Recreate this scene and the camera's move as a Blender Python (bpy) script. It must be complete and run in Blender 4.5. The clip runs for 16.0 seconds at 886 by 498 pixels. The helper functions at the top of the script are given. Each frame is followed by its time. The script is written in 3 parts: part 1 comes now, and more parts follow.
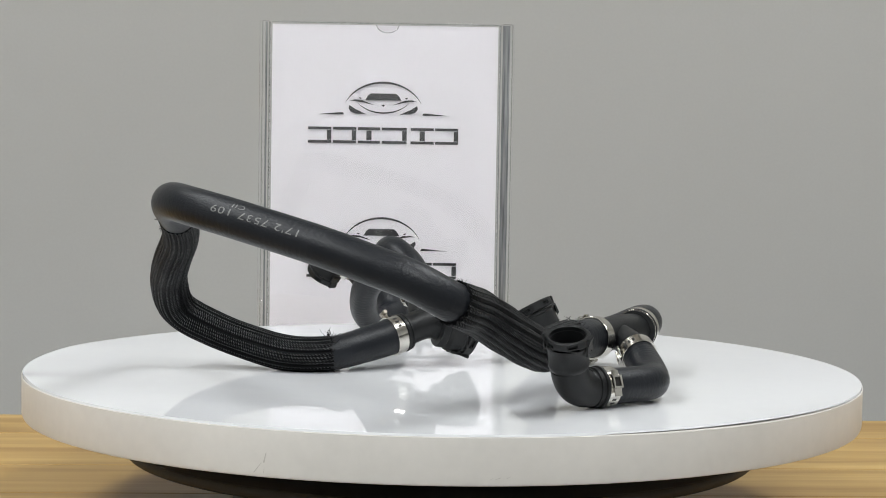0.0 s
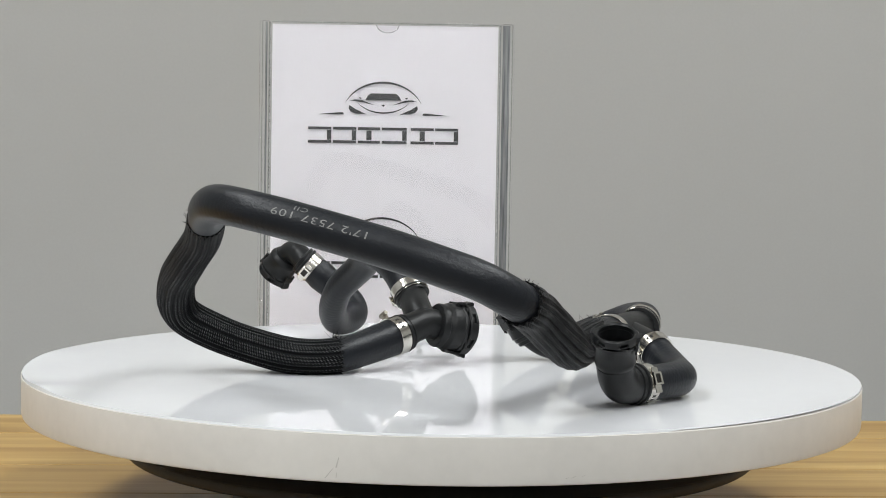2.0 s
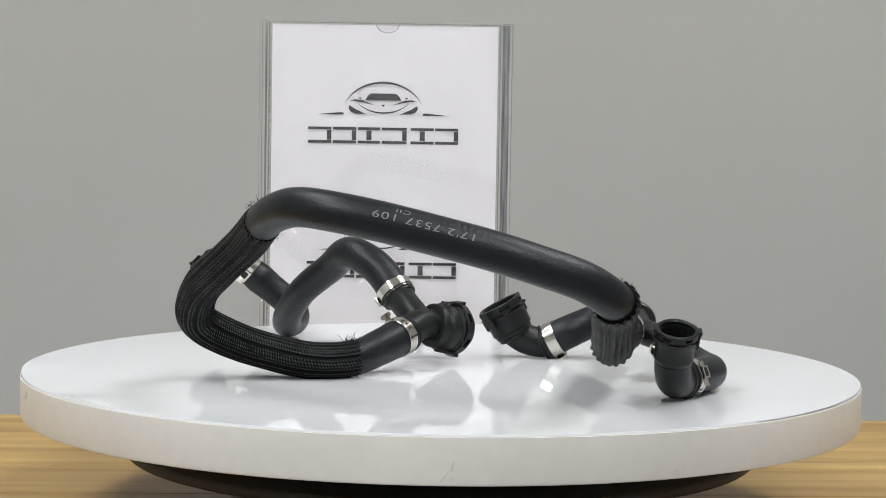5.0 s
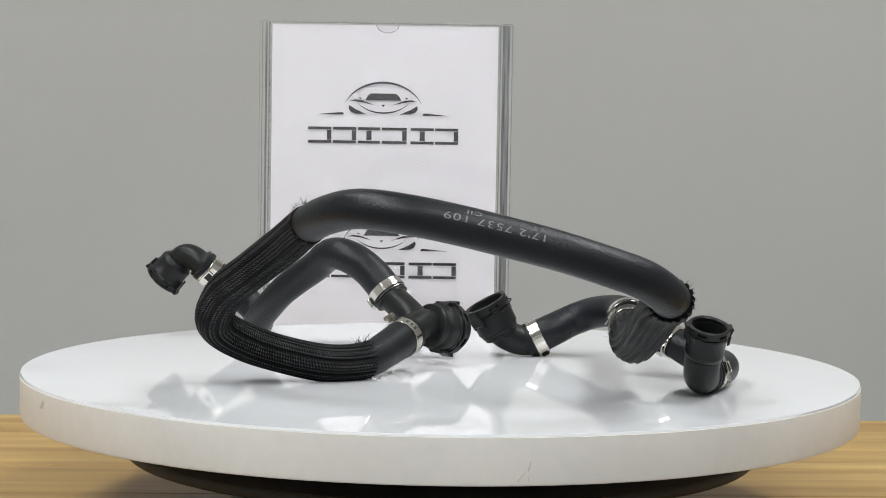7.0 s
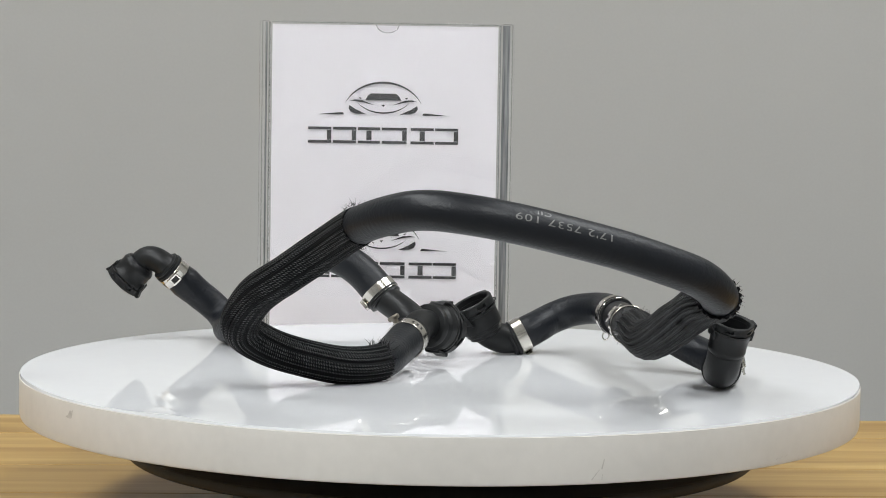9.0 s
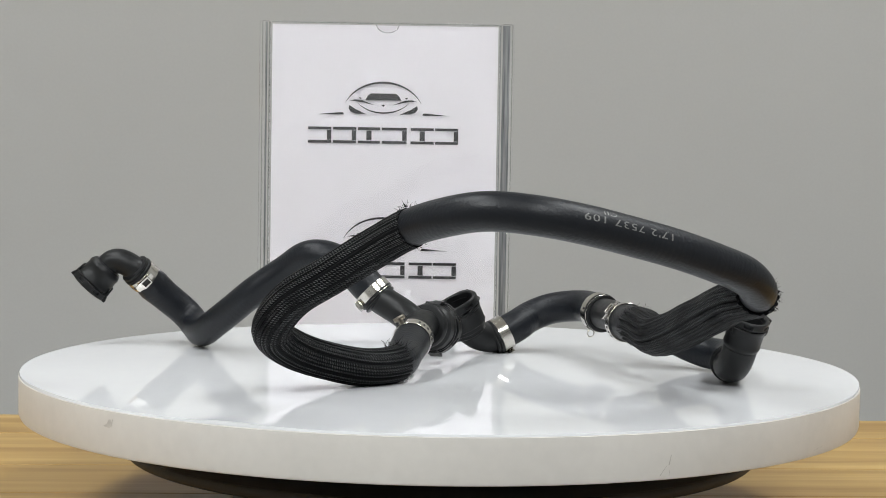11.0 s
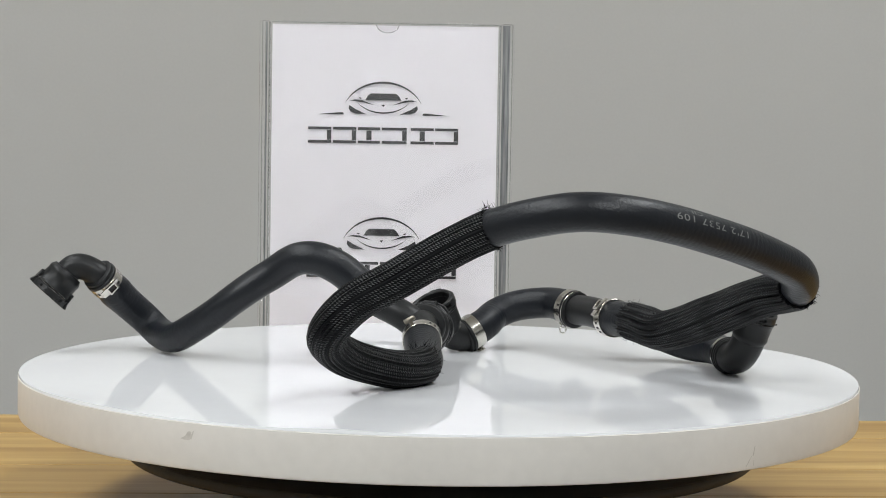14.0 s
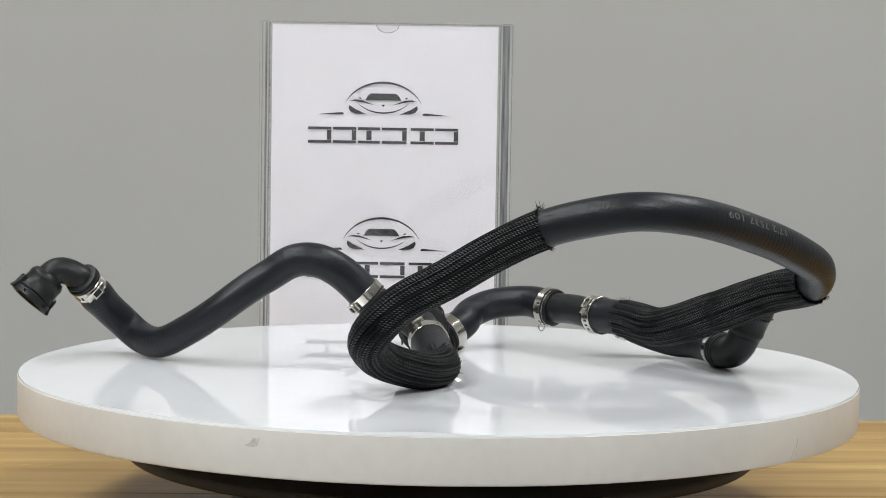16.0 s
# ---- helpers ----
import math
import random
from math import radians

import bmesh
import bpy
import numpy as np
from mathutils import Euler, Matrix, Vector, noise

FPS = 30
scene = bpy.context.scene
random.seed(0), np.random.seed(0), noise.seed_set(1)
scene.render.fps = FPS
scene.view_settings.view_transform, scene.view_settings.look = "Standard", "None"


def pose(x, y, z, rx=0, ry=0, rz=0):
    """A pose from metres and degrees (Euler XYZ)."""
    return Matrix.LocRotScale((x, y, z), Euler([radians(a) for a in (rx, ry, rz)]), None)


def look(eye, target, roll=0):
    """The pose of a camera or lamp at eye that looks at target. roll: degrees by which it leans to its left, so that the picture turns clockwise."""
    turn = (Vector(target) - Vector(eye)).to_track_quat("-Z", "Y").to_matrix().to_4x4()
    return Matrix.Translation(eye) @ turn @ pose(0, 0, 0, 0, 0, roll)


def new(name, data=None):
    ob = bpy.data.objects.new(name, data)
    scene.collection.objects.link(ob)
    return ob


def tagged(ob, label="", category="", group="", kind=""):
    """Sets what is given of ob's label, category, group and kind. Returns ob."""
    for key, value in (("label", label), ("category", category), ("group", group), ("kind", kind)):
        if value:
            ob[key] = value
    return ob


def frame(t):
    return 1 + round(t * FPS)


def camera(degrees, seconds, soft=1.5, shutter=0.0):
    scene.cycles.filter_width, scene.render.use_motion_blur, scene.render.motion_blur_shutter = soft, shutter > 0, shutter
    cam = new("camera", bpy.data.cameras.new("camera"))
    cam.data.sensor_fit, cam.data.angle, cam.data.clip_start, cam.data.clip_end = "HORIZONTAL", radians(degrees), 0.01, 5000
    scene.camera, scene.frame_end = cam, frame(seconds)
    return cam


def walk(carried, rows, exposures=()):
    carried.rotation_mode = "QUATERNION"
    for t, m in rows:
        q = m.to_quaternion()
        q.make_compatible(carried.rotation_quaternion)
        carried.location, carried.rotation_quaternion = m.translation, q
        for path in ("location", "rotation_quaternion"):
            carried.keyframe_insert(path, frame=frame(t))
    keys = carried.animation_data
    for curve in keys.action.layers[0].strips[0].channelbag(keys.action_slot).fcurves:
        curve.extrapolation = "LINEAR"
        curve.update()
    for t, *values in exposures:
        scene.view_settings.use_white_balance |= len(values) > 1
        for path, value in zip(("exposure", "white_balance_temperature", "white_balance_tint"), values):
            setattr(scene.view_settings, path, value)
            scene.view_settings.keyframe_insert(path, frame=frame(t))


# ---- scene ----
# Disc space: origin at the centre of the disc's top, at the clip's start; Z0 is its height over the floor.
Z0 = 0.858
TABLE_Z = 0.75
OMEGA = 4.291
EYE = (0.0, -1.3746, Z0 + 0.1786)
PITCH, YAW, ROLL = 0.06682, -0.00024, 0.952
TARGET = (EYE[0] + math.sin(YAW) * math.cos(PITCH), EYE[1] + math.cos(YAW) * math.cos(PITCH), EYE[2] - math.sin(PITCH))
cam = camera(26.27, 16.0, soft=0.95)
walk(cam, [(0, look(EYE, TARGET, ROLL)), (16, look(EYE, TARGET, ROLL))])

# ---- light: a closed room with ceiling panels ----
world = bpy.data.worlds.new("room_air")
scene.world = world
world.use_nodes = True
world.node_tree.nodes["Background"].inputs[0].default_value = (0.9, 0.95, 1.0, 1)
world.node_tree.nodes["Background"].inputs[1].default_value = 0.05
scene.view_settings.exposure = -0.035
ROOM_X, ROOM_Y0, ROOM_Y1, ROOM_Z = 2.4, -3.4, 1.15, 2.75
PANELS = [(-1.45, -1.6, 41), (0.65, -1.95, 33), (-1.0, -0.1, 12), (1.1, 0.0, 23)]
for px_, py_, watts in PANELS:
    lamp = bpy.data.lights.new("panel_light", "AREA")
    lamp.shape, lamp.size, lamp.size_y, lamp.energy = "RECTANGLE", 0.58, 1.18, watts
    lamp.color = (0.952, 0.98, 0.988)
    ob = new("panel_light", lamp)
    ob.matrix_basis = look((px_, py_, ROOM_Z - 0.06), (px_, py_ + 0.001, 0))


# ---- materials ----
def material(name, color, rough=0.5, metal=0.0):
    m = bpy.data.materials.new(name)
    m.use_nodes = True
    b = m.node_tree.nodes["Principled BSDF"]
    b.inputs["Base Color"].default_value = (*color, 1)
    b.inputs["Roughness"].default_value = rough
    b.inputs["Metallic"].default_value = metal
    return m, m.node_tree, b


def node(tree, kind, **sets):
    n = tree.nodes.new(kind)
    for k, v in sets.items():
        if k in n.inputs:
            n.inputs[k].default_value = v
    return n


def mottled(name, dark, light, scale, rough, bump=0.0, fine=None, rough_spread=0.1, metal=0.0, stretch=(1, 1, 1), detail=6.0):
    """Two-scale noise over a base colour, in object space, with fine relief."""
    m, t, b = material(name, dark, rough, metal)
    L = t.links.new
    co = t.nodes.new("ShaderNodeTexCoord")
    mp = t.nodes.new("ShaderNodeMapping")
    mp.inputs["Scale"].default_value = stretch
    L(co.outputs["Object"], mp.inputs[0])
    n1 = node(t, "ShaderNodeTexNoise", Scale=scale, Detail=detail)
    n2 = node(t, "ShaderNodeTexNoise", Scale=fine or scale * 14, Detail=3.0)
    L(mp.outputs[0], n1.inputs["Vector"]), L(mp.outputs[0], n2.inputs["Vector"])
    mix = t.nodes.new("ShaderNodeMath")
    mix.operation = "MULTIPLY_ADD"
    mix.inputs[1].default_value = 0.35
    L(n2.outputs["Fac"], mix.inputs[0]), L(n1.outputs["Fac"], mix.inputs[2])
    ramp = t.nodes.new("ShaderNodeValToRGB")
    ramp.color_ramp.elements[0].position, ramp.color_ramp.elements[1].position = 0.45, 0.95
    ramp.color_ramp.elements[0].color, ramp.color_ramp.elements[1].color = (*dark, 1), (*light, 1)
    L(mix.outputs[0], ramp.inputs[0]), L(ramp.outputs[0], b.inputs["Base Color"])
    rr = node(t, "ShaderNodeMapRange")
    rr.inputs["To Min"].default_value, rr.inputs["To Max"].default_value = rough - rough_spread, rough + rough_spread
    L(n1.outputs["Fac"], rr.inputs["Value"]), L(rr.outputs[0], b.inputs["Roughness"])
    if bump:
        bp = node(t, "ShaderNodeBump", Strength=bump, Distance=0.001)
        L(n2.outputs["Fac"], bp.inputs["Height"]), L(bp.outputs[0], b.inputs["Normal"])
    return m


def math_node(t, op, a, b=None):
    n = t.nodes.new("ShaderNodeMath")
    n.operation = op
    for i, v in enumerate((a, b)):
        if v is None:
            continue
        if isinstance(v, (int, float)):
            n.inputs[i].default_value = v
        else:
            t.links.new(v, n.inputs[i])
    return n.outputs[0]


def rubber_material():
    """Black moulded hose: the knitted reinforcement shows as a faint slanting relief."""
    m, t, b = material("hose_rubber", (0.012, 0.013, 0.015), 0.42)
    b.inputs["Specular IOR Level"].default_value = 0.31
    L = t.links.new
    uv = t.nodes.new("ShaderNodeUVMap")
    sp = t.nodes.new("ShaderNodeSeparateXYZ")
    L(uv.outputs[0], sp.inputs[0])
    s, v = sp.outputs[0], sp.outputs[1]
    w1 = math_node(t, "SINE", math_node(t, "ADD", math_node(t, "MULTIPLY", s, 2 * math.pi / 0.0026), math_node(t, "MULTIPLY", v, 2 * math.pi * 26)))
    w2 = math_node(t, "SINE", math_node(t, "SUBTRACT", math_node(t, "MULTIPLY", s, 2 * math.pi / 0.0026), math_node(t, "MULTIPLY", v, 2 * math.pi * 26)))
    knit = math_node(t, "MULTIPLY", w1, w2)
    co = t.nodes.new("ShaderNodeTexCoord")
    n1 = node(t, "ShaderNodeTexNoise", Scale=28.0, Detail=4.0)
    n2 = node(t, "ShaderNodeTexNoise", Scale=620.0, Detail=2.0)
    L(co.outputs["Object"], n1.inputs["Vector"]), L(co.outputs["Object"], n2.inputs["Vector"])
    patch = node(t, "ShaderNodeMapRange")
    patch.inputs["From Min"].default_value, patch.inputs["From Max"].default_value = 0.42, 0.75
    L(n1.outputs["Fac"], patch.inputs["Value"])
    n3 = node(t, "ShaderNodeTexNoise", Scale=150.0, Detail=3.0)
    L(co.outputs["Object"], n3.inputs["Vector"])
    wave = math_node(t, "SINE", math_node(t, "ADD", math_node(t, "MULTIPLY", s, 2 * math.pi / 0.0040), math_node(t, "MULTIPLY", n3.outputs["Fac"], 1.2)))
    wave = math_node(t, "MULTIPLY", wave, patch.outputs[0])
    h = math_node(t, "ADD", math_node(t, "MULTIPLY", math_node(t, "MULTIPLY", knit, patch.outputs[0]), 0.06), math_node(t, "MULTIPLY", n2.outputs["Fac"], 0.7))
    h = math_node(t, "ADD", math_node(t, "ADD", h, math_node(t, "MULTIPLY", wave, 0.16)), math_node(t, "MULTIPLY", n3.outputs["Fac"], 0.05))
    bp = node(t, "ShaderNodeBump", Strength=0.7, Distance=0.0005)
    L(h, bp.inputs["Height"]), L(bp.outputs[0], b.inputs["Normal"])
    ramp = t.nodes.new("ShaderNodeValToRGB")
    ramp.color_ramp.elements[0].color, ramp.color_ramp.elements[1].color = (0.0035, 0.0045, 0.0066, 1), (0.0075, 0.0092, 0.0128, 1)
    L(n1.outputs["Fac"], ramp.inputs[0]), L(ramp.outputs[0], b.inputs["Base Color"])
    rr = node(t, "ShaderNodeMapRange")
    rr.inputs["To Min"].default_value, rr.inputs["To Max"].default_value = 0.30, 0.50
    L(n1.outputs["Fac"], rr.inputs["Value"]), L(rr.outputs[0], b.inputs["Roughness"])
    return m


def sleeve_material():
    """Braided nylon: black yarns with rows of pale stitches running along the hose."""
    m, t, b = material("braided_nylon", (0.006, 0.006, 0.007), 0.5)
    b.inputs["Specular IOR Level"].default_value = 0.09
    L = t.links.new
    uv = t.nodes.new("ShaderNodeUVMap")
    sp = t.nodes.new("ShaderNodeSeparateXYZ")
    L(uv.outputs[0], sp.inputs[0])
    s, v = sp.outputs[0], sp.outputs[1]
    rows = math_node(t, "MULTIPLY", v, 36.0)
    frac_v = math_node(t, "FRACT", rows)
    row_id = math_node(t, "FLOOR", rows)
    off = math_node(t, "MULTIPLY", row_id, 0.37)
    dash = math_node(t, "FRACT", math_node(t, "ADD", math_node(t, "ADD", math_node(t, "MULTIPLY", s, 1 / 0.0020), off), math_node(t, "MULTIPLY", frac_v, 0.9)))
    on = math_node(t, "MULTIPLY", math_node(t, "LESS_THAN", dash, 0.38), math_node(t, "LESS_THAN", math_node(t, "ABSOLUTE", math_node(t, "SUBTRACT", frac_v, 0.5)), 0.30))
    odd = math_node(t, "GREATER_THAN", math_node(t, "FRACT", math_node(t, "MULTIPLY", row_id, 0.381966)), 0.22)
    co = t.nodes.new("ShaderNodeTexCoord")
    n1 = node(t, "ShaderNodeTexNoise", Scale=45.0, Detail=4.0)
    L(co.outputs["Object"], n1.inputs["Vector"])
    worn = node(t, "ShaderNodeMapRange")
    worn.inputs["From Min"].default_value, worn.inputs["From Max"].default_value = 0.28, 0.55
    L(n1.outputs["Fac"], worn.inputs["Value"])
    n2 = node(t, "ShaderNodeTexNoise", Scale=420.0, Detail=1.0)
    L(co.outputs["Object"], n2.inputs["Vector"])
    fleck = node(t, "ShaderNodeMapRange")
    fleck.inputs["From Min"].default_value, fleck.inputs["From Max"].default_value, fleck.inputs["To Min"].default_value = 0.35, 0.55, 0.4
    L(n2.outputs["Fac"], fleck.inputs["Value"])
    mask = math_node(t, "MULTIPLY", math_node(t, "MULTIPLY", math_node(t, "MULTIPLY", on, odd), worn.outputs[0]), fleck.outputs[0])
    mix = t.nodes.new("ShaderNodeMix")
    mix.data_type = "RGBA"
    L(mask, mix.inputs["Factor"])
    mix.inputs["A"].default_value, mix.inputs["B"].default_value = (0.0014, 0.0016, 0.0022, 1), (0.098, 0.100, 0.102, 1)
    L(mix.outputs["Result"], b.inputs["Base Color"])
    yarn = math_node(t, "SINE", math_node(t, "ADD", math_node(t, "MULTIPLY", s, 2 * math.pi / 0.0012), math_node(t, "MULTIPLY", v, 2 * math.pi * 40)))
    rib = math_node(t, "SINE", math_node(t, "MULTIPLY", rows, 2 * math.pi))
    h = math_node(t, "ADD", math_node(t, "ADD", math_node(t, "MULTIPLY", yarn, 0.3), math_node(t, "MULTIPLY", rib, 0.35)), math_node(t, "MULTIPLY", mask, 0.5))
    bp = node(t, "ShaderNodeBump", Strength=0.5, Distance=0.0004)
    L(h, bp.inputs["Height"]), L(bp.outputs[0], b.inputs["Normal"])
    return m


def wood_material():
    m, t, b = material("laminated_wood", (0.4, 0.25, 0.11), 0.4)
    b.inputs["Specular IOR Level"].default_value = 0.3
    L = t.links.new
    co = t.nodes.new("ShaderNodeTexCoord")
    info = t.nodes.new("ShaderNodeObjectInfo")
    shift = t.nodes.new("ShaderNodeVectorMath")
    shift.operation = "ADD"
    tint = math_node(t, "MULTIPLY", info.outputs["Random"], 7.0)
    comb = t.nodes.new("ShaderNodeCombineXYZ")
    L(tint, comb.inputs[0]), L(tint, comb.inputs[1])
    L(co.outputs["Object"], shift.inputs[0]), L(comb.outputs[0], shift.inputs[1])
    mp = t.nodes.new("ShaderNodeMapping")
    mp.inputs["Scale"].default_value = (0.9, 13, 13)
    L(shift.outputs[0], mp.inputs[0])
    n1 = node(t, "ShaderNodeTexNoise", Scale=1.7, Detail=4.0, Distortion=1.2)
    n2 = node(t, "ShaderNodeTexNoise", Scale=16.0, Detail=3.0)
    L(mp.outputs[0], n1.inputs["Vector"]), L(mp.outputs[0], n2.inputs["Vector"])
    ramp = t.nodes.new("ShaderNodeValToRGB")
    e = ramp.color_ramp.elements
    e[0].position, e[0].color, e[1].position, e[1].color = 0.3, (0.245, 0.13, 0.030, 1), 0.75, (0.51, 0.345, 0.125, 1)
    L(math_node(t, "ADD", math_node(t, "MULTIPLY", n1.outputs["Fac"], 0.8), math_node(t, "ADD", math_node(t, "MULTIPLY", n2.outputs["Fac"], 0.16), math_node(t, "MULTIPLY", math_node(t, "SUBTRACT", info.outputs["Random"], 0.5), 0.16))), ramp.inputs[0])
    L(ramp.outputs[0], b.inputs["Base Color"])
    bp = node(t, "ShaderNodeBump", Strength=0.12, Distance=0.0006)
    L(n2.outputs["Fac"], bp.inputs["Height"]), L(bp.outputs[0], b.inputs["Normal"])
    return m


def glass_material(name, tint, rough=0.02):
    m, t, b = material(name, tint, rough)
    b.inputs["Transmission Weight"].default_value = 1.0
    b.inputs["IOR"].default_value = 1.49
    return m


RUBBER = rubber_material()
SLEEVE = sleeve_material()
PLASTIC = mottled("moulded_plastic", (0.007, 0.0075, 0.008), (0.013, 0.0135, 0.014), 60, 0.4, 0.12)
PLASTIC.node_tree.nodes["Principled BSDF"].inputs["Specular IOR Level"].default_value = 0.25
SPRING = mottled("blackened_spring_steel", (0.008, 0.008, 0.008), (0.014, 0.014, 0.014), 60, 0.6, 0.1)
METAL = mottled("plated_steel", (0.50, 0.48, 0.44), (0.66, 0.64, 0.59), 90, 0.17, 0.0, metal=1.0, rough_spread=0.06)
SCREW = mottled("brass_plated_screw", (0.20, 0.18, 0.15), (0.34, 0.31, 0.26), 300, 0.35, 0.1, metal=1.0)
FILM = mottled("white_gloss_sheet", (0.695, 0.702, 0.717), (0.725, 0.732, 0.747), 5, 0.004, 0.0, rough_spread=0.003)
RIM = mottled("cream_edge_band", (0.605, 0.58, 0.54), (0.695, 0.665, 0.62), 9, 0.5, 0.06)
SCUFF = mottled("scuff_dirt", (0.43, 0.40, 0.36), (0.56, 0.53, 0.49), 300, 0.7)
PLATE = mottled("dark_brown_metal", (0.009, 0.0065, 0.005), (0.015, 0.012, 0.010), 20, 0.55, 0.1)
# Dark plastic of the base; also paints the shade in clamp hollows.
BASE = mottled("dark_base_and_hollow_shade", (0.010, 0.009, 0.008), (0.02, 0.018, 0.016), 20, 0.5, 0.1)
WOOD = wood_material()
WALL = mottled("grey_wall_paint", (0.375, 0.370, 0.352), (0.405, 0.400, 0.382), 1.6, 0.8, 0.05, fine=260)
SIDE = mottled("pale_wall_paint", (0.68, 0.67, 0.65), (0.72, 0.71, 0.69), 2, 0.85, 0.1)
BACK = mottled("mid_grey_wall_paint", (0.40, 0.40, 0.39), (0.44, 0.44, 0.43), 2, 0.85, 0.1)
FLOOR = mottled("grey_floor_tile", (0.3, 0.29, 0.28), (0.38, 0.37, 0.35), 4, 0.45, 0.05)
PAPER = mottled("white_paper", (0.835, 0.805, 0.835), (0.87, 0.84, 0.87), 7, 0.6, 0.05, fine=500)
pt = PAPER.node_tree
pn, pb = node(pt, "ShaderNodeTexNoise", Scale=16.0, Detail=2.0), node(pt, "ShaderNodeBump", Strength=0.35, Distance=0.004)
pt.links.new(pt.nodes["Mapping"].outputs[0], pn.inputs["Vector"])
pt.links.new(pn.outputs["Fac"], pb.inputs["Height"])
pt.links.new(pb.outputs[0], pt.nodes["Principled BSDF"].inputs["Normal"])
INK = mottled("dark_grey_ink", (0.009, 0.0085, 0.010), (0.015, 0.014, 0.016), 60, 0.6)
ACRYLIC = glass_material("clear_acrylic", (1.0, 1.0, 1.0))
# Grey tint stands for how clear acrylic darkens at its cut edges.
SMOKE = glass_material("grey_edge_refraction", (0.72, 0.74, 0.73), 0.12)
# Dark and pale streaks paint the channels' inner reflections and glints.
EDGE_REFLECTION = mottled("painted_edge_reflection", (0.07, 0.075, 0.08), (0.30, 0.305, 0.31), 14, 0.15, 0.1, fine=60, stretch=(40, 40, 1))
PRINT = mottled("grey_marking_ink", (0.10, 0.10, 0.098), (0.2, 0.2, 0.19), 700, 0.6)
TRIM = mottled("white_painted_metal", (0.78, 0.78, 0.77), (0.82, 0.82, 0.81), 20, 0.5)
GLOW, gt, gb = material("lit_diffuser", (0.9, 0.9, 0.88), 0.5)
gb.inputs["Emission Color"].default_value, gb.inputs["Emission Strength"].default_value = (0.95, 0.98, 1.0, 1), 4.0


# ---- mesh helpers ----
def part(name, bm, mat, parent=None, label="", smooth=True):
    me = bpy.data.meshes.new(name)
    bmesh.ops.recalc_face_normals(bm, faces=bm.faces)
    bm.to_mesh(me)
    bm.free()
    me.materials.append(mat)
    if smooth:
        me.shade_smooth()
        me.set_sharp_from_angle(angle=radians(38))
    ob = new(name, me)
    if parent is not None:
        ob.parent = parent
    if label:
        ob["label"] = label
    return ob


def thing(name, label, category, m=None, group="", kind=""):
    ob = new(name)
    ob.empty_display_size = 0.05
    if m is not None:
        ob.matrix_basis = m
    return tagged(ob, label, category, group, kind)


def box(bm, x0, x1, y0, y1, z0, z1, m=None, bevel=0.0):
    r = bmesh.ops.create_cube(bm, size=1.0)
    vs = r["verts"]
    bmesh.ops.scale(bm, vec=(x1 - x0, y1 - y0, z1 - z0), verts=vs)
    bmesh.ops.translate(bm, vec=((x0 + x1) / 2, (y0 + y1) / 2, (z0 + z1) / 2), verts=vs)
    if bevel:
        es = list({e for v in vs for e in v.link_edges})
        r2 = bmesh.ops.bevel(bm, geom=es, offset=bevel, segments=2, affect="EDGES", profile=0.6)
        vs = list({v for f in r2["faces"] for v in f.verts} | {v for v in vs if v.is_valid})
    if m is not None:
        bmesh.ops.transform(bm, matrix=m, verts=vs)
    return bm


def boxed(*a, **k):
    return box(bmesh.new(), *a, **k)


def spline(points, step=0.0018):
    """Catmull-Rom through the points, resampled evenly."""
    p = [Vector(q) for q in points]
    p = [2 * p[0] - p[1]] + p + [2 * p[-1] - p[-2]]
    dense = []
    for i in range(1, len(p) - 2):
        a, b, c, d = p[i - 1:i + 3]
        for k in range(24):
            t = k / 24
            dense.append(0.5 * ((2 * b) + (c - a) * t + (2 * a - 5 * b + 4 * c - d) * t * t + (3 * b - a - 3 * c + d) * t ** 3))
    dense.append(p[-2])
    lens = [0.0]
    for a, b in zip(dense, dense[1:]):
        lens.append(lens[-1] + (b - a).length)
    n = max(4, round(lens[-1] / step))
    us = np.linspace(0, lens[-1], n + 1)
    co = np.array([tuple(q) for q in dense])
    return [Vector(q) for q in np.stack([np.interp(us, lens, co[:, i]) for i in range(3)], 1)]


def smoothed(pts, rounds=6):
    for _ in range(rounds):
        pts = [pts[0]] + [(a + 2 * b + c) / 4 for a, b, c in zip(pts, pts[1:], pts[2:])] + [pts[-1]]
    return pts


def frames_along(pts):
    """Tangent, outward-level and upward unit vectors at each point; v = 0 is level, v = 0.25 is up."""
    out = []
    ref = None
    for i, p in enumerate(pts):
        t = (pts[min(i + 1, len(pts) - 1)] - pts[max(i - 1, 0)]).normalized()
        if ref is None:
            side = t.cross(Vector((0, 0, 1)))
            if side.length < 0.2:
                side = t.cross(Vector((1, 0, 0)))
        else:
            side = ref - t * ref.dot(t)
        side.normalize()
        ref = side
        out.append((t, side, side.cross(t)))
    return out


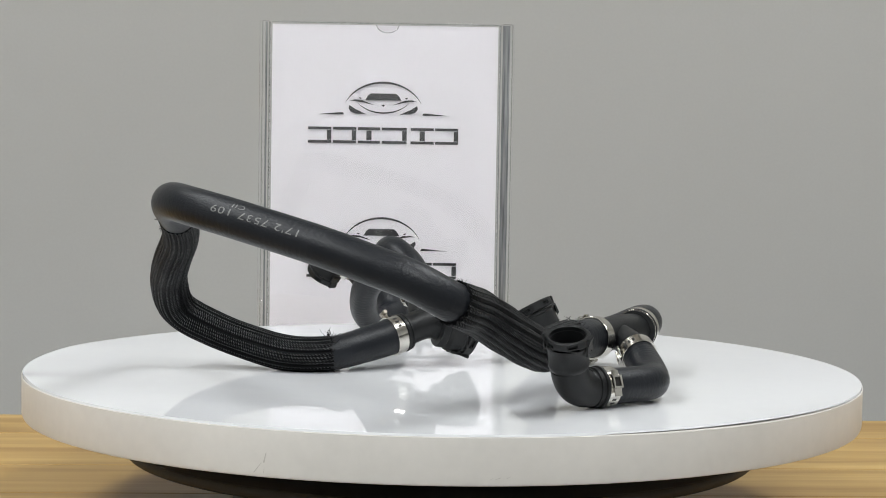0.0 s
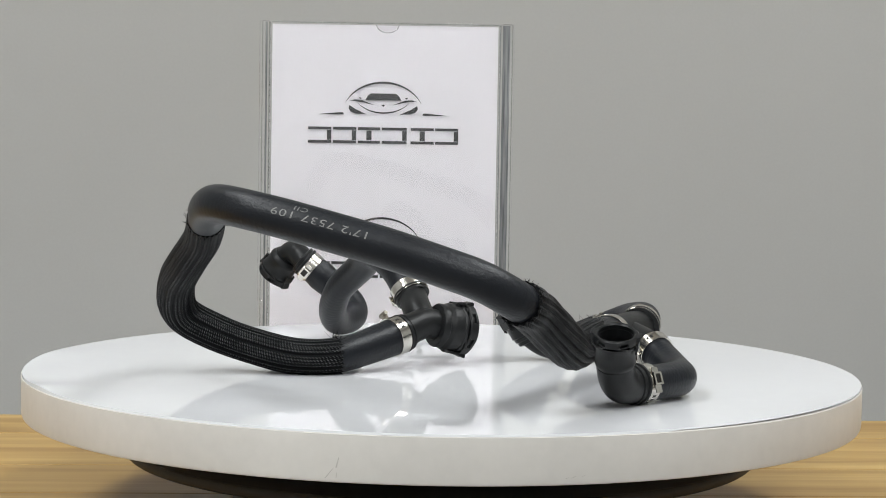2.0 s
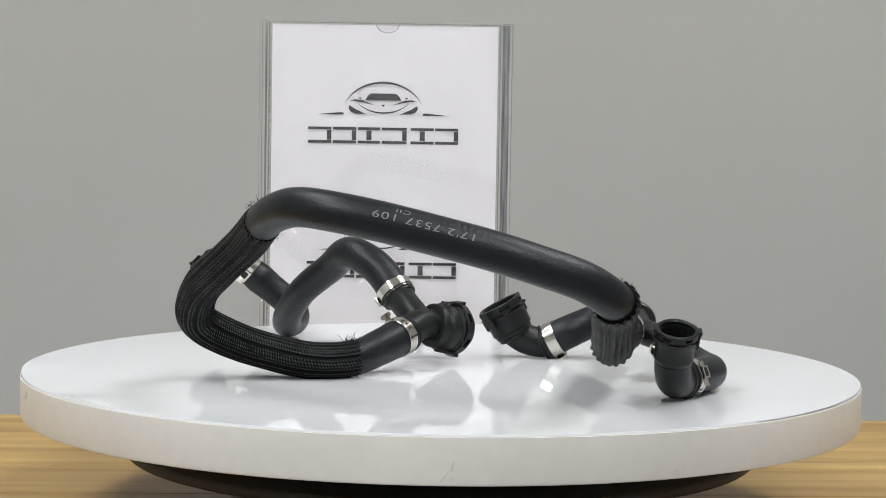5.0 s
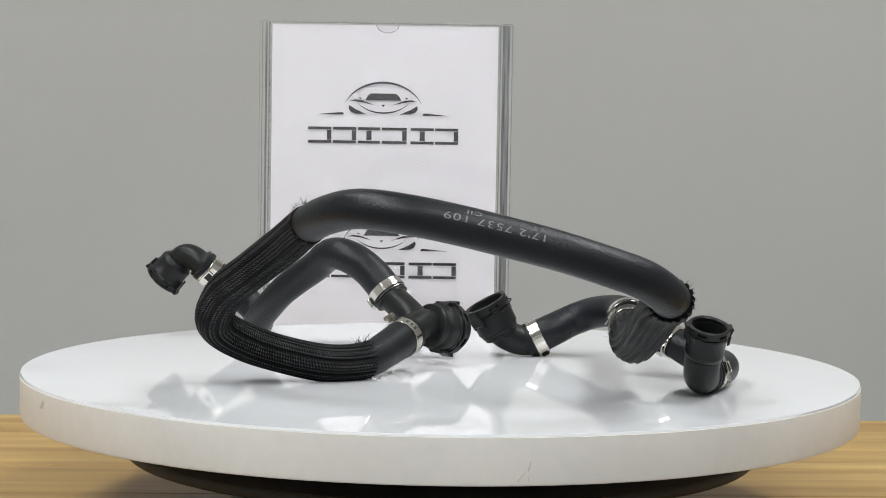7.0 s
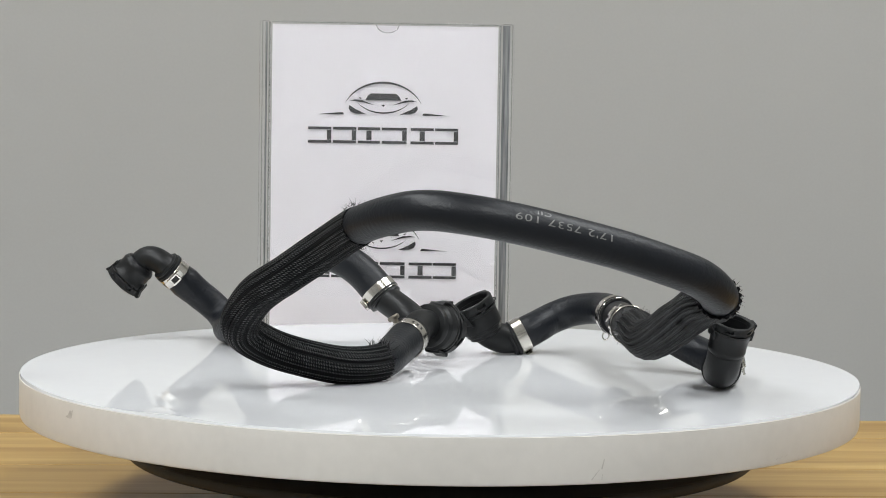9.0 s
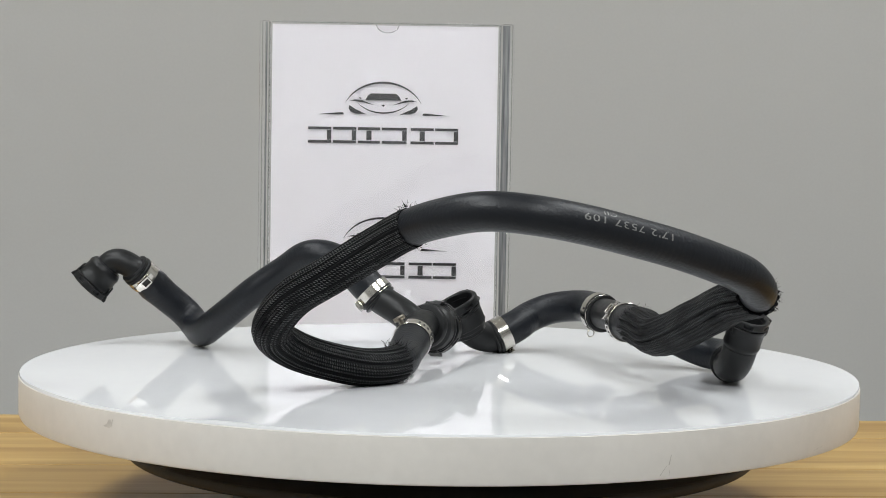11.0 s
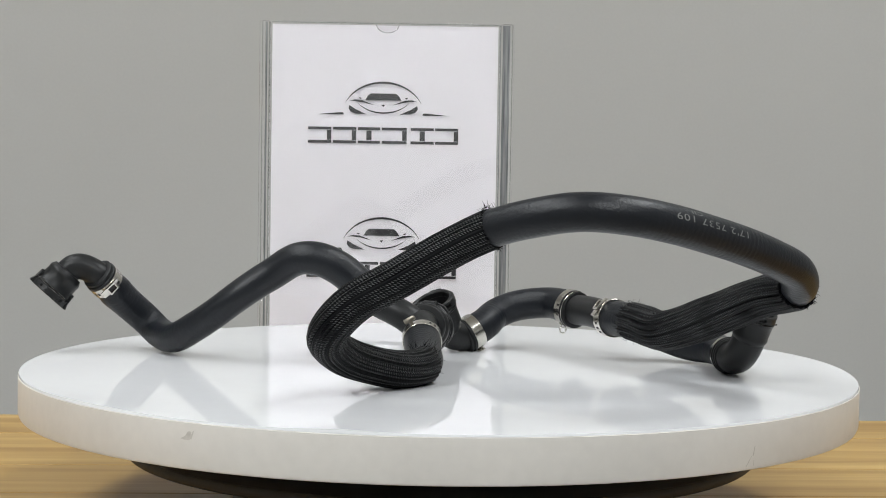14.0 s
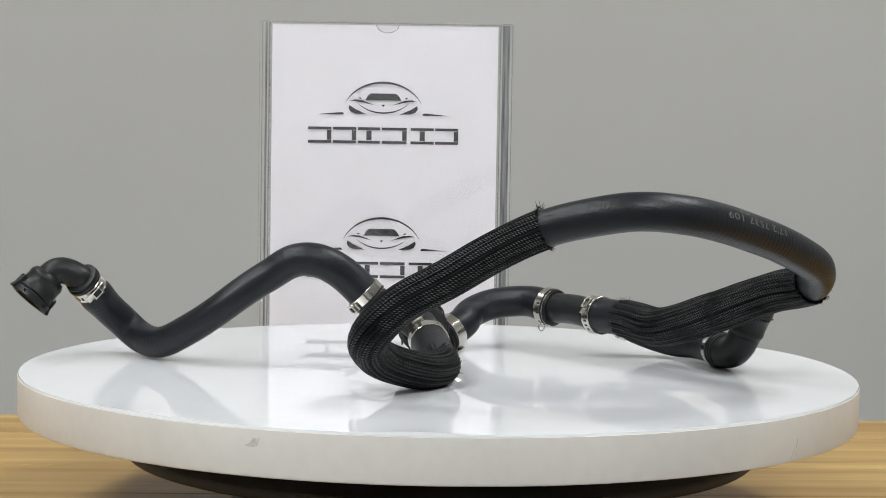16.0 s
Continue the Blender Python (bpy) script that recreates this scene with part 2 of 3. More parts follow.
def tube(pts, radius, n=28, flutes=0, depth=0.0, cap=True, ragged=0.0, lanes=1.5):
    """A hose along pts with UV u = metres along it, v = turns round it (on a pleated sleeve, yarn lanes over 36). radius: number or function of 0..1."""
    bm = bmesh.new()
    uvl = bm.loops.layers.uv.new("UVMap")
    fr = frames_along(pts)
    s, lens = 0.0, []
    for i, p in enumerate(pts):
        if i:
            s += (p - pts[i - 1]).length
        lens.append(s)
    rings = []
    rng = random.Random(len(pts))

    def pleat(u, ang):
        return flutes * ang / 2 + 0.5 * math.sin(6 * u + 2 * ang)

    def turns(u, k):
        return pleat(u, 2 * math.pi * k / n) * lanes / (math.pi * 36) if flutes else k / n

    for i, (p, (t, a, b)) in enumerate(zip(pts, fr)):
        u = lens[i] / lens[-1]
        r0 = radius(u) if callable(radius) else radius
        ring = []
        for k in range(n):
            ang = 2 * math.pi * k / n
            r = r0
            if flutes:
                w = 0.6 + 0.4 * math.sin(3.1 * ang + 9 * u) * math.sin(17 * u + ang)
                r += depth * w * (abs(math.sin(pleat(u, ang))) - 0.6)
            q = p + (a * math.cos(ang) + b * math.sin(ang)) * r
            if ragged and i in (0, len(pts) - 1):
                q += t * rng.uniform(-ragged, ragged)
            ring.append(bm.verts.new(q))
        rings.append(ring)
    for i in range(len(rings) - 1):
        for k in range(n):
            f = bm.faces.new((rings[i][k], rings[i][(k + 1) % n], rings[i + 1][(k + 1) % n], rings[i + 1][k]))
            vals = [(lens[a], turns(lens[a] / lens[-1], kk)) for a, kk in ((i, k), (i, k + 1), (i + 1, k + 1), (i + 1, k))]
            for lp, uv in zip(f.loops, vals):
                lp[uvl].uv = uv
    if cap:
        bm.faces.new(rings[0][::-1])
        bm.faces.new(rings[-1])
    return bm


def revolve(profile, n=44, closed=False, bm=None, m=None):
    """Turn (r, z) pairs about z."""
    bm = bm or bmesh.new()
    rings = []
    for r, z in profile:
        if r < 1e-6:
            rings.append([bm.verts.new((0, 0, z))])
        else:
            rings.append([bm.verts.new((r * math.cos(2 * math.pi * k / n), r * math.sin(2 * math.pi * k / n), z)) for k in range(n)])
    pairs = list(zip(rings, rings[1:])) + ([(rings[-1], rings[0])] if closed else [])
    for a, b in pairs:
        for k in range(n):
            k2 = (k + 1) % n
            if len(a) == 1 and len(b) == 1:
                continue
            if len(a) == 1:
                bm.faces.new((a[0], b[k2], b[k]))
            elif len(b) == 1:
                bm.faces.new((a[k], a[k2], b[0]))
            else:
                bm.faces.new((a[k], a[k2], b[k2], b[k]))
    if m is not None:
        bmesh.ops.transform(bm, matrix=m, verts=[v for ring in rings for v in ring])
    return bm


def along(at, way, up=(0, 0, 1), turn=0.0):
    """A pose at a point with z along way; x as near to up as can be, turned by so many degrees."""
    z = Vector(way).normalized()
    x = Vector(up) - z * Vector(up).dot(z)
    if x.length < 1e-3:
        x = Vector((1, 0, 0)) - z * z.x
    x.normalize()
    y = z.cross(x)
    m = Matrix((x, y, z)).transposed().to_4x4()
    return Matrix.Translation(at) @ m @ Matrix.Rotation(radians(turn), 4, "Z")


# ---- the room ----
def slab(name, label, mat, *dims):
    return tagged(part(name, boxed(*dims), mat, None, "", smooth=False), label, "wall", kind="structure")


# The back wall is turned a little, like the table before it.
TURN = pose(0, 0, 0, 0, 0, 3.4)
wall = slab("wall_north", "plain grey painted wall behind the table", WALL, -3.0, 3.0, 1.05, 1.17, 0, ROOM_Z)
wall.matrix_basis = TURN
slab("wall_south", "grey painted wall behind the camera", BACK, -ROOM_X, ROOM_X, ROOM_Y0 - 0.1, ROOM_Y0, 0, ROOM_Z)
slab("wall_east", "grey painted side wall", BACK, ROOM_X, ROOM_X + 0.1, ROOM_Y0, 1.6, 0, ROOM_Z)
slab("wall_west", "grey painted side wall", BACK, -ROOM_X - 0.1, -ROOM_X, ROOM_Y0, 1.6, 0, ROOM_Z)
tagged(part("floor", boxed(-3, 3, ROOM_Y0, 1.6, -0.1, 0), FLOOR, None, "", False), "grey tiled floor under the table", "floor", kind="structure")
tagged(part("ceiling", boxed(-3, 3, ROOM_Y0, 1.6, ROOM_Z, ROOM_Z + 0.1), SIDE, None, "", False), "pale flat ceiling", "ceiling", kind="structure")


def ceiling_light(x, y):
    th = thing("ceiling_light", "white flat ceiling panel light, lit", "ceiling light", pose(x, y, ROOM_Z - 0.045), "ceiling panel lights")
    bm = bmesh.new()
    for d in ((-0.3, -0.28, -0.6, 0.6), (0.28, 0.3, -0.6, 0.6), (-0.28, 0.28, -0.6, -0.58), (-0.28, 0.28, 0.58, 0.6)):
        box(bm, *d, 0, 0.045)
    part("frame", bm, TRIM, th, "", False)
    part("diffuser", boxed(-0.28, 0.28, -0.58, 0.58, 0.012, 0.02), GLOW, th, "glowing white diffuser", False)


for px_, py_, watts in PANELS:
    ceiling_light(px_, py_)


# ---- table ----
def wooden_table():
    th = thing("wooden_table", "light brown laminated wooden table against grey wall", "table", TURN @ pose(0, 0, 0))
    y = 0.455
    for w in (0.107, 0.157, 0.118, 0.142, 0.108, 0.108):
        bm = boxed(-0.95, 0.95, -w / 2 + 0.0004, w / 2 - 0.0004, -0.04, 0, bevel=0.0012)
        part("plank", bm, WOOD, th, "", False).matrix_basis = pose(0, y - w / 2, TABLE_Z)
        y -= w
    for x in (-0.88, 0.88):
        for yy in (-0.24, 0.38):
            part("leg", boxed(x - 0.03, x + 0.03, yy - 0.03, yy + 0.03, 0, TABLE_Z - 0.04, bevel=0.003), WOOD, th)
    return th


wooden_table()


# ---- turntable ----
R, THICK = 0.300, 0.0304


def turntable():
    th = thing("turntable", "round white display turntable on dark base, on wooden table", "turntable", pose(0, 0, TABLE_Z))
    h = Z0 - TABLE_Z
    part("base", revolve([(0, 0.0005), (0.146, 0.0005), (0.15, 0.004), (0.15, h - 0.0625), (0.147, h - 0.0605), (0, h - 0.0605)], 72), BASE, th, "dark plastic motor base")
    part("base_plate", revolve([(0, h - 0.0603), (0.2245, h - 0.0603), (0.2262, h - 0.0592), (0.2266, h - 0.0575), (0.2266, h - 0.055), (0.2252, h - 0.0532), (0, h - 0.053)], 96), PLATE, th, "dark brown metal base plate")
    part("bearing", revolve([(0, h - 0.0528), (0.118, h - 0.0528), (0.118, h - THICK - 0.0006), (0, h - THICK - 0.0006)], 64), BASE, th, "dark bearing housing")
    disc = part("disc", revolve([(0, -THICK), (R - 0.003, -THICK), (R - 0.0008, -THICK + 0.0008), (R, -THICK + 0.003), (R, -0.0018), (R - 0.0008, -0.0012), (0, -0.0012)], 160), RIM, th, "cream-edged round board")
    disc.matrix_basis = pose(0, 0, h)
    # the gloss sheet is a loose film, lifted a little at places on its edge
    bm = bmesh.new()
    n, radii = 240, [0.0, 0.05, 0.1, 0.15, 0.2, 0.23, 0.25, 0.265, 0.28, 0.29, 0.2955, 0.2992, 0.2996]
    rings = []
    for j, r in enumerate(radii):
        ring = []
        for k in range(n if j else 1):
            a = 2 * math.pi * k / n
            edge = max(0.0, (r - 0.25) / 0.05) ** 2
            lift = 0.0
            for centre, width, amount in ((-47, 15, 0.0007), (-161, 5, 0.0014), (-196, 9, 0.0008)):
                d = (math.degrees(a) - centre + 180) % 360 - 180
                lift += amount * math.exp(-(d / width) ** 2)
            ripple = 0.000012 * math.sin(31 * r + 2.2 * math.sin(2 * a)) * math.sin(3 * a + 40 * r)
            z = lift * edge + ripple * min(1, r / 0.05)
            if j == len(radii) - 1:
                gap = abs((math.degrees(a) + 47 + 180) % 360 - 180)
                z = z - 0.0007 if gap < 24 else -0.0013
            ring.append(bm.verts.new((r * math.cos(a), r * math.sin(a), z)))
        rings.append(ring)
    for j in range(len(rings) - 1):
        for k in range(n):
            k2 = (k + 1) % n
            if j == 0:
                bm.faces.new((rings[0][0], rings[1][k], rings[1][k2]))
            else:
                bm.faces.new((rings[j][k], rings[j + 1][k], rings[j + 1][k2], rings[j][k2]))
    part("top_sheet", bm, FILM, disc, "glossy white film sheet with lifted edge")
    # scuffs on the edge: streaks as (along, up, length, lean, half width), all in metres but the lean
    for ang, z, streaks in ((-1.928, -0.0212, ((0.0025, 0.003, 0.006, 0.25, 0.0005), (-0.0022, -0.0032, 0.006, 0.8, 0.0004), (0.002, -0.0045, 0.0035, 0.1, 0.0002))),
                            (-3.134, -0.0094, ((0.0, 0.0, 0.0052, 0.5, 0.0026), (-0.0026, -0.0012, 0.002, 1.6, 0.0016), (0.003, 0.0006, 0.005, 0.4, 0.0007))),
                            (-1.46, -0.0256, ((-0.004, 0.0, 0.0010, 2.0, 0.0003), (0.0, 0.0004, 0.0010, 3.0, 0.0005), (0.006, 0.001, 0.0012, 2.0, 0.0004)))):
        bm = bmesh.new()
        for layer, (du0, dz0, length, lean, wd) in enumerate(streaks):
            rr, vs = R + 0.0001 + 0.00008 * layer, []
            for du, dz in ((-wd, -length / 2), (wd, -length / 2), (wd * 0.5, length / 2), (-wd * 0.5, length / 2)):
                aa = ang + (du0 + du + lean * dz) / R
                vs.append(bm.verts.new((rr * math.cos(aa), rr * math.sin(aa), z + dz0 + dz)))
            bm.faces.new(vs)
        part("scuff", bm, SCUFF, disc, "small dirty scuff on the edge", False)
    # the board sits a little off the axis
    for ob in (disc, *disc.children):
        ob.data.transform(Matrix.Translation((0.0006, 0.0024, 0)))
    return th, disc


TURNTABLE, DISC = turntable()


# ---- sign holder and sheet ----
SIGN_Y = 0.416
SX0, SX1, SZT = -0.1637, 0.0483, 0.2680   # the sheet, across and its top


def sign_holder():
    th = thing("sign_holder", "clear acrylic upright sign holder standing on wooden table", "sign holder", pose(0, SIGN_Y, Z0))
    zb = TABLE_Z - Z0
    # front panel with a half-round thumb notch in its top edge
    bm = bmesh.new()
    nx, nr, zt = -0.0555, 0.0108, SZT + 0.001
    rim = [(SX0 - 0.0008, zb + 0.02), (SX1 + 0.0008, zb + 0.02), (SX1 + 0.0008, zt)]
    rim += [(nx + nr * math.cos(radians(a)), zt + 0.0005 - nr * 0.8 * math.sin(radians(a))) for a in range(4, 177, 9)]
    rim += [(SX0 - 0.0008, zt)]
    face = bm.faces.new([bm.verts.new((x, -0.0042, z)) for x, z in rim])
    ext = bmesh.ops.extrude_face_region(bm, geom=[face])
    bmesh.ops.translate(bm, vec=(0, 0.002, 0), verts=[v for v in ext["geom"] if isinstance(v, bmesh.types.BMVert)])
    panel = part("front_panel", bm, ACRYLIC, th, "clear front panel with thumb notch")
    # added grey bead and top strip, tinted as the edges' dark refraction
    arc = [Vector((nx + nr * math.cos(radians(a)), -0.0044, zt + 0.0005 - nr * 0.8 * math.sin(radians(a)))) for a in range(4, 177, 6)]
    part("notch_edge", tube(arc, 0.00035, 8), SMOKE, panel, "grey bead tinted for the notch's dark refraction")
    part("top_edge", boxed(SX0, SX1, -0.0045, -0.002, zt + 0.0002, zt + 0.0011, bevel=0.0002), SMOKE, th, "grey strip tinted for the top edge's dark refraction")
    part("back_panel", boxed(SX0 - 0.0008, SX1 + 0.0008, 0.0022, 0.0042, zb + 0.02, SZT + 0.003, bevel=0.0004), ACRYLIC, th, "clear back panel")
    for x0, x1 in ((SX0 - 0.0115, SX0 - 0.0012), (SX1 + 0.0012, SX1 + 0.0152)):
        part("side_channel", boxed(x0, x1, -0.008, 0.008, zb + 0.02, SZT + 0.0025, bevel=0.0028), ACRYLIC, th, "thick clear side channel")
        bm = bmesh.new()
        box(bm, (x0 + x1) / 2 - 0.0008, (x0 + x1) / 2 + 0.0008, -0.0095, -0.0081, zb + 0.02, SZT + 0.001, bevel=0.0003)
        part("edge_bead", bm, ACRYLIC, th)
        # added strips: their greys stand for reflections within the clear channel
        for u0, u1, mat in ((0.28, 0.35, SMOKE), (0.60, 0.76, EDGE_REFLECTION), (0.88, 0.98, SMOKE)) if x0 < -0.1 else ((0.02, 0.08, EDGE_REFLECTION), (0.20, 0.68, EDGE_REFLECTION), (0.82, 0.88, SMOKE)):
            a0, a1 = x0 + (x1 - x0) * u0, x0 + (x1 - x0) * u1
            part("seam", boxed(a0, a1, -0.0102, -0.0097, zb + 0.02, SZT + 0.001), mat, th, "grey strip painted as reflections inside the channel", False)
    for o in th.children:
        o.visible_shadow = False
    part("foot", boxed(SX0 - 0.0115, SX1 + 0.0135, -0.02, 0.02, zb + 0.0005, zb + 0.0198, bevel=0.002), ACRYLIC, th, "clear acrylic foot")
    return th


def strip(bm, pts, y):
    """A flat shape in the sheet's plane from (x, z) pairs."""
    f = bm.faces.new([bm.verts.new((x, y, z)) for x, z in pts])
    return f


def arc_band(bm, cx, cz, rx, rz, a0, a1, thick, y, n=24):
    """A tapering crescent line."""
    prev = None
    for i in range(n + 1):
        u = i / n
        a = radians(a0 + (a1 - a0) * u)
        w = thick * (0.15 + 0.85 * math.sin(math.pi * u))
        o = bm.verts.new((cx + rx * math.cos(a), y, cz + rz * math.sin(a)))
        q = bm.verts.new((cx + (rx - w) * math.cos(a), y, cz + (rz - w) * math.sin(a)))
        if prev:
            bm.faces.new((prev[0], o, q, prev[1]))
        prev = (o, q)


def paper_sheet():
    th = thing("paper_sheet", "white printed paper sheet inside clear sign holder", "paper", pose(0, SIGN_Y, Z0))
    bm = bmesh.new()
    # the top edge has a thumb notch in the holder; the sheet itself waves slightly
    nx, nz = 24, 30
    grid = []
    for i in range(nx + 1):
        col = []
        for k in range(nz + 1):
            x, z = SX0 + (SX1 - SX0) * i / nx, SZT - 0.297 * k / nz
            col.append(bm.verts.new((x, 0.0005 * math.sin(5 * i / nx + 3 * k / nz) + 0.0003 * math.sin(11 * k / nz) + 0.0012 * math.exp(-16 * k / nz), z)))
        grid.append(col)
    for i in range(nx):
        for k in range(nz):
            bm.faces.new((grid[i][k], grid[i + 1][k], grid[i + 1][k + 1], grid[i][k + 1]))
    bmesh.ops.solidify(bm, geom=bm.faces[:], thickness=0.0004)
    part("sheet", bm, PAPER, th)
    y = -0.0012
    cx = -0.0588
    for cz, tz in ((0.1995, 0.1648), (0.0720, 0.0380)):
        s = 0.000533
        def P(x, yy):   # emblem drawing units, about its centre
            return (cx + (x - 677) * s, cz + (175 - yy) * s)
        bm = bmesh.new()
        arc_band(bm, cx, cz - 0.0165, 0.0385, 0.0325, 158, 22, 0.0020, y)
        strip(bm, [P(645, 178), P(650, 170), P(655, 166), P(699, 166), P(704, 170), P(709, 178)], y)
        strip(bm, [P(617, 187), P(628, 194), P(648, 203), P(628, 202), P(620, 199), P(616, 193)], y)
        strip(bm, [P(737, 187), P(726, 194), P(706, 203), P(726, 202), P(734, 199), P(738, 193)], y)
        strip(bm, [P(560, 204), P(600, 200), P(606, 200), P(608, 204)], y)
        strip(bm, [P(794, 204), P(754, 200), P(748, 200), P(746, 204)], y)
        strip(bm, [P(674, 186), P(680, 186), P(677, 190)], y)
        for sg in (-1, 1):
            strip(bm, [P(677 + sg * 60, 180), P(677 + sg * 50, 177), P(677 + sg * 38, 178), P(677 + sg * 15, 187), P(677 + sg * 36, 182), P(677 + sg * 50, 180)], y)
            strip(bm, [P(677 + sg * 43, 173), P(677 + sg * 38, 174), P(677 + sg * 40, 176), P(677 + sg * 43, 175)], y)
        arc_band(bm, cx, cz + 0.010, 0.030, 0.0242, 218, 322, 0.0014, y)
        part("emblem", bm, INK, th, "dark grey printed line emblem", False)
        # the name under it stands as plain bars, two to each sign
        u = 0.000533
        for x0, x1, stem in ((545, 586, 0), (589, 630, 1), (633, 672, 2), (675, 719, 1), (726, 767, 2), (769, 810, 3)):
            bm = bmesh.new()
            X0, X1 = cx + (x0 - 677) * u, cx + (x1 - 677) * u
            zt, zb = tz + 0.0076, tz - 0.0076
            strip(bm, [(X0, zt), (X1, zt), (X1, zt - 0.0026), (X0, zt - 0.0026)], y)
            strip(bm, [(X0, zb + 0.0026), (X1, zb + 0.0026), (X1, zb), (X0, zb)], y)
            if stem != 2:
                strip(bm, [(X1 - 0.0042, zt - 0.003), (X1, zt - 0.003), (X1, zb + 0.003), (X1 - 0.0042, zb + 0.003)], y)
            else:
                xm = (X0 + X1) / 2
                strip(bm, [(xm - 0.0024, zt - 0.003), (xm + 0.0024, zt - 0.003), (xm + 0.0024, zb + 0.003), (xm - 0.0024, zb + 0.003)], y)
            part("bar", bm, INK, th, "plain dark grey printed bars", False)
    return th


sign_holder()
paper_sheet()


# ---- the hose assembly, built in disc space ----
HOSE = thing("hose_assembly", "black rubber engine coolant hose assembly with plastic connectors, on turntable", "hose", pose(0, 0, Z0))

MAIN = [(-0.0349, -0.0038, 0.0235), (-0.0545, -0.0164, 0.0180), (-0.0791, -0.0318, 0.0130), (-0.1085, -0.0312, 0.0123), (-0.1366, -0.0225, 0.0183), (-0.1649, -0.0182, 0.0282), (-0.1888, -0.0243, 0.0428), (-0.1923, -0.0469, 0.0644), (-0.1858, -0.0758, 0.0815), (-0.1763, -0.1042, 0.0995), (-0.1744, -0.1343, 0.1140), (-0.1742, -0.1646, 0.1221), (-0.1691, -0.1927, 0.1265), (-0.1537, -0.2172, 0.1246), (-0.1292, -0.2342, 0.1193), (-0.1016, -0.2472, 0.1122), (-0.0731, -0.2587, 0.1045), (-0.0447, -0.2682, 0.0955), (-0.0171, -0.2734, 0.0858), (0.0063, -0.2667, 0.0729), (0.0179, -0.2423, 0.0666), (0.0305, -0.2176, 0.0570), (0.0429, -0.1925, 0.0470), (0.0550, -0.1681, 0.0377), (0.0655, -0.1449, 0.0312), (0.0784, -0.1241, 0.0336), (0.0905, -0.1060, 0.0344), (0.1032, -0.0880, 0.0337)]
N_FRAY, N_A, N_B = 2, 10, 19      # control points where the first sleeve starts, ends, and where the second starts
SECOND = [(-0.0175, 0.0529, 0.0514), (-0.0255, 0.0673, 0.0673), (-0.0375, 0.0827, 0.0775), (-0.0426, 0.1000, 0.0768), (-0.0450, 0.1144, 0.0675), (-0.0521, 0.1281, 0.0578), (-0.0613, 0.1418, 0.0459), (-0.0643, 0.1588, 0.0334), (-0.0636, 0.1780, 0.0222), (-0.0575, 0.2000, 0.0127), (-0.0420, 0.2262, 0.0135), (-0.0410, 0.2398, 0.0228), (-0.0575, 0.2473, 0.0378), (-0.0762, 0.2514, 0.0539)]
TO_C = [(0.1045, 0.0332, 0.0146), (0.1156, 0.0268, 0.0211), (0.1315, 0.0272, 0.0269), (0.1430, 0.0133, 0.0339), (0.1462, -0.0150, 0.0375), (0.1383, -0.0363, 0.0348)]
TO_E = [(0.131, -0.097, 0.027), (0.136, -0.113, 0.0195), (0.138, -0.136, 0.0135), (0.135, -0.155, 0.013), (0.122, -0.1685, 0.013), (0.1000, -0.1830, 0.0132)]


def lerp_profile(*stops):
    us, rs = zip(*stops)
    return lambda u: float(np.interp(u, us, rs))


def extended(points, d):
    """The points with both ends drawn out straight by d, so that a clamp sits short of the hose's cut end."""
    p = [Vector(q) for q in points]
    return [p[0] + (p[0] - p[1]).normalized() * d] + p + [p[-1] + (p[-1] - p[-2]).normalized() * d]


def nearest(pts, q):
    return min(range(len(pts)), key=lambda i: (pts[i] - Vector(q)).length)


def fray(at, way, radius, count, seed, reach=0.008, arc=(0, 360), parent=None):
    """Loose yarn ends round a cut sleeve end."""
    rng = random.Random(seed)
    bm = bmesh.new()
    m = along(at, way)
    for _ in range(count):
        a = radians(rng.uniform(*arc))
        p = m @ Vector((radius * math.cos(a), radius * math.sin(a), 0))
        out = (m.to_3x3() @ Vector((math.cos(a), math.sin(a), 0)))
        d = (out * rng.uniform(0.3, 1.0) + m.to_3x3() @ Vector((0, 0, rng.uniform(-0.3, 1.2))) + Vector((rng.uniform(-0.5, 0.5), rng.uniform(-0.5, 0.5), rng.uniform(-0.2, 0.4)))).normalized()
        L, w = rng.uniform(0.3, 1.0) * reach, 0.00018
        q = [p, p + d * L * 0.5, p + (d + out * rng.uniform(-0.5, 0.5) + Vector((0, 0, rng.uniform(-0.5, 0.3)))).normalized() * L]
        side = d.cross(Vector((0.3, 0.5, 0.8))).normalized()
        up = side.cross(d)
        prev = None
        for j, c in enumerate(q):
            ww = w * (1.2 - 0.4 * j)
            ring = [bm.verts.new(c + side * ww * math.cos(k * 2.0944) + up * ww * math.sin(k * 2.0944)) for k in range(3)]
            if prev:
                for k in range(3):
                    bm.faces.new((prev[k], prev[(k + 1) % 3], ring[(k + 1) % 3], ring[k]))
            prev = ring
    return part("frayed_yarn", bm, SLEEVE, parent or HOSE, "loose frayed yarn ends")


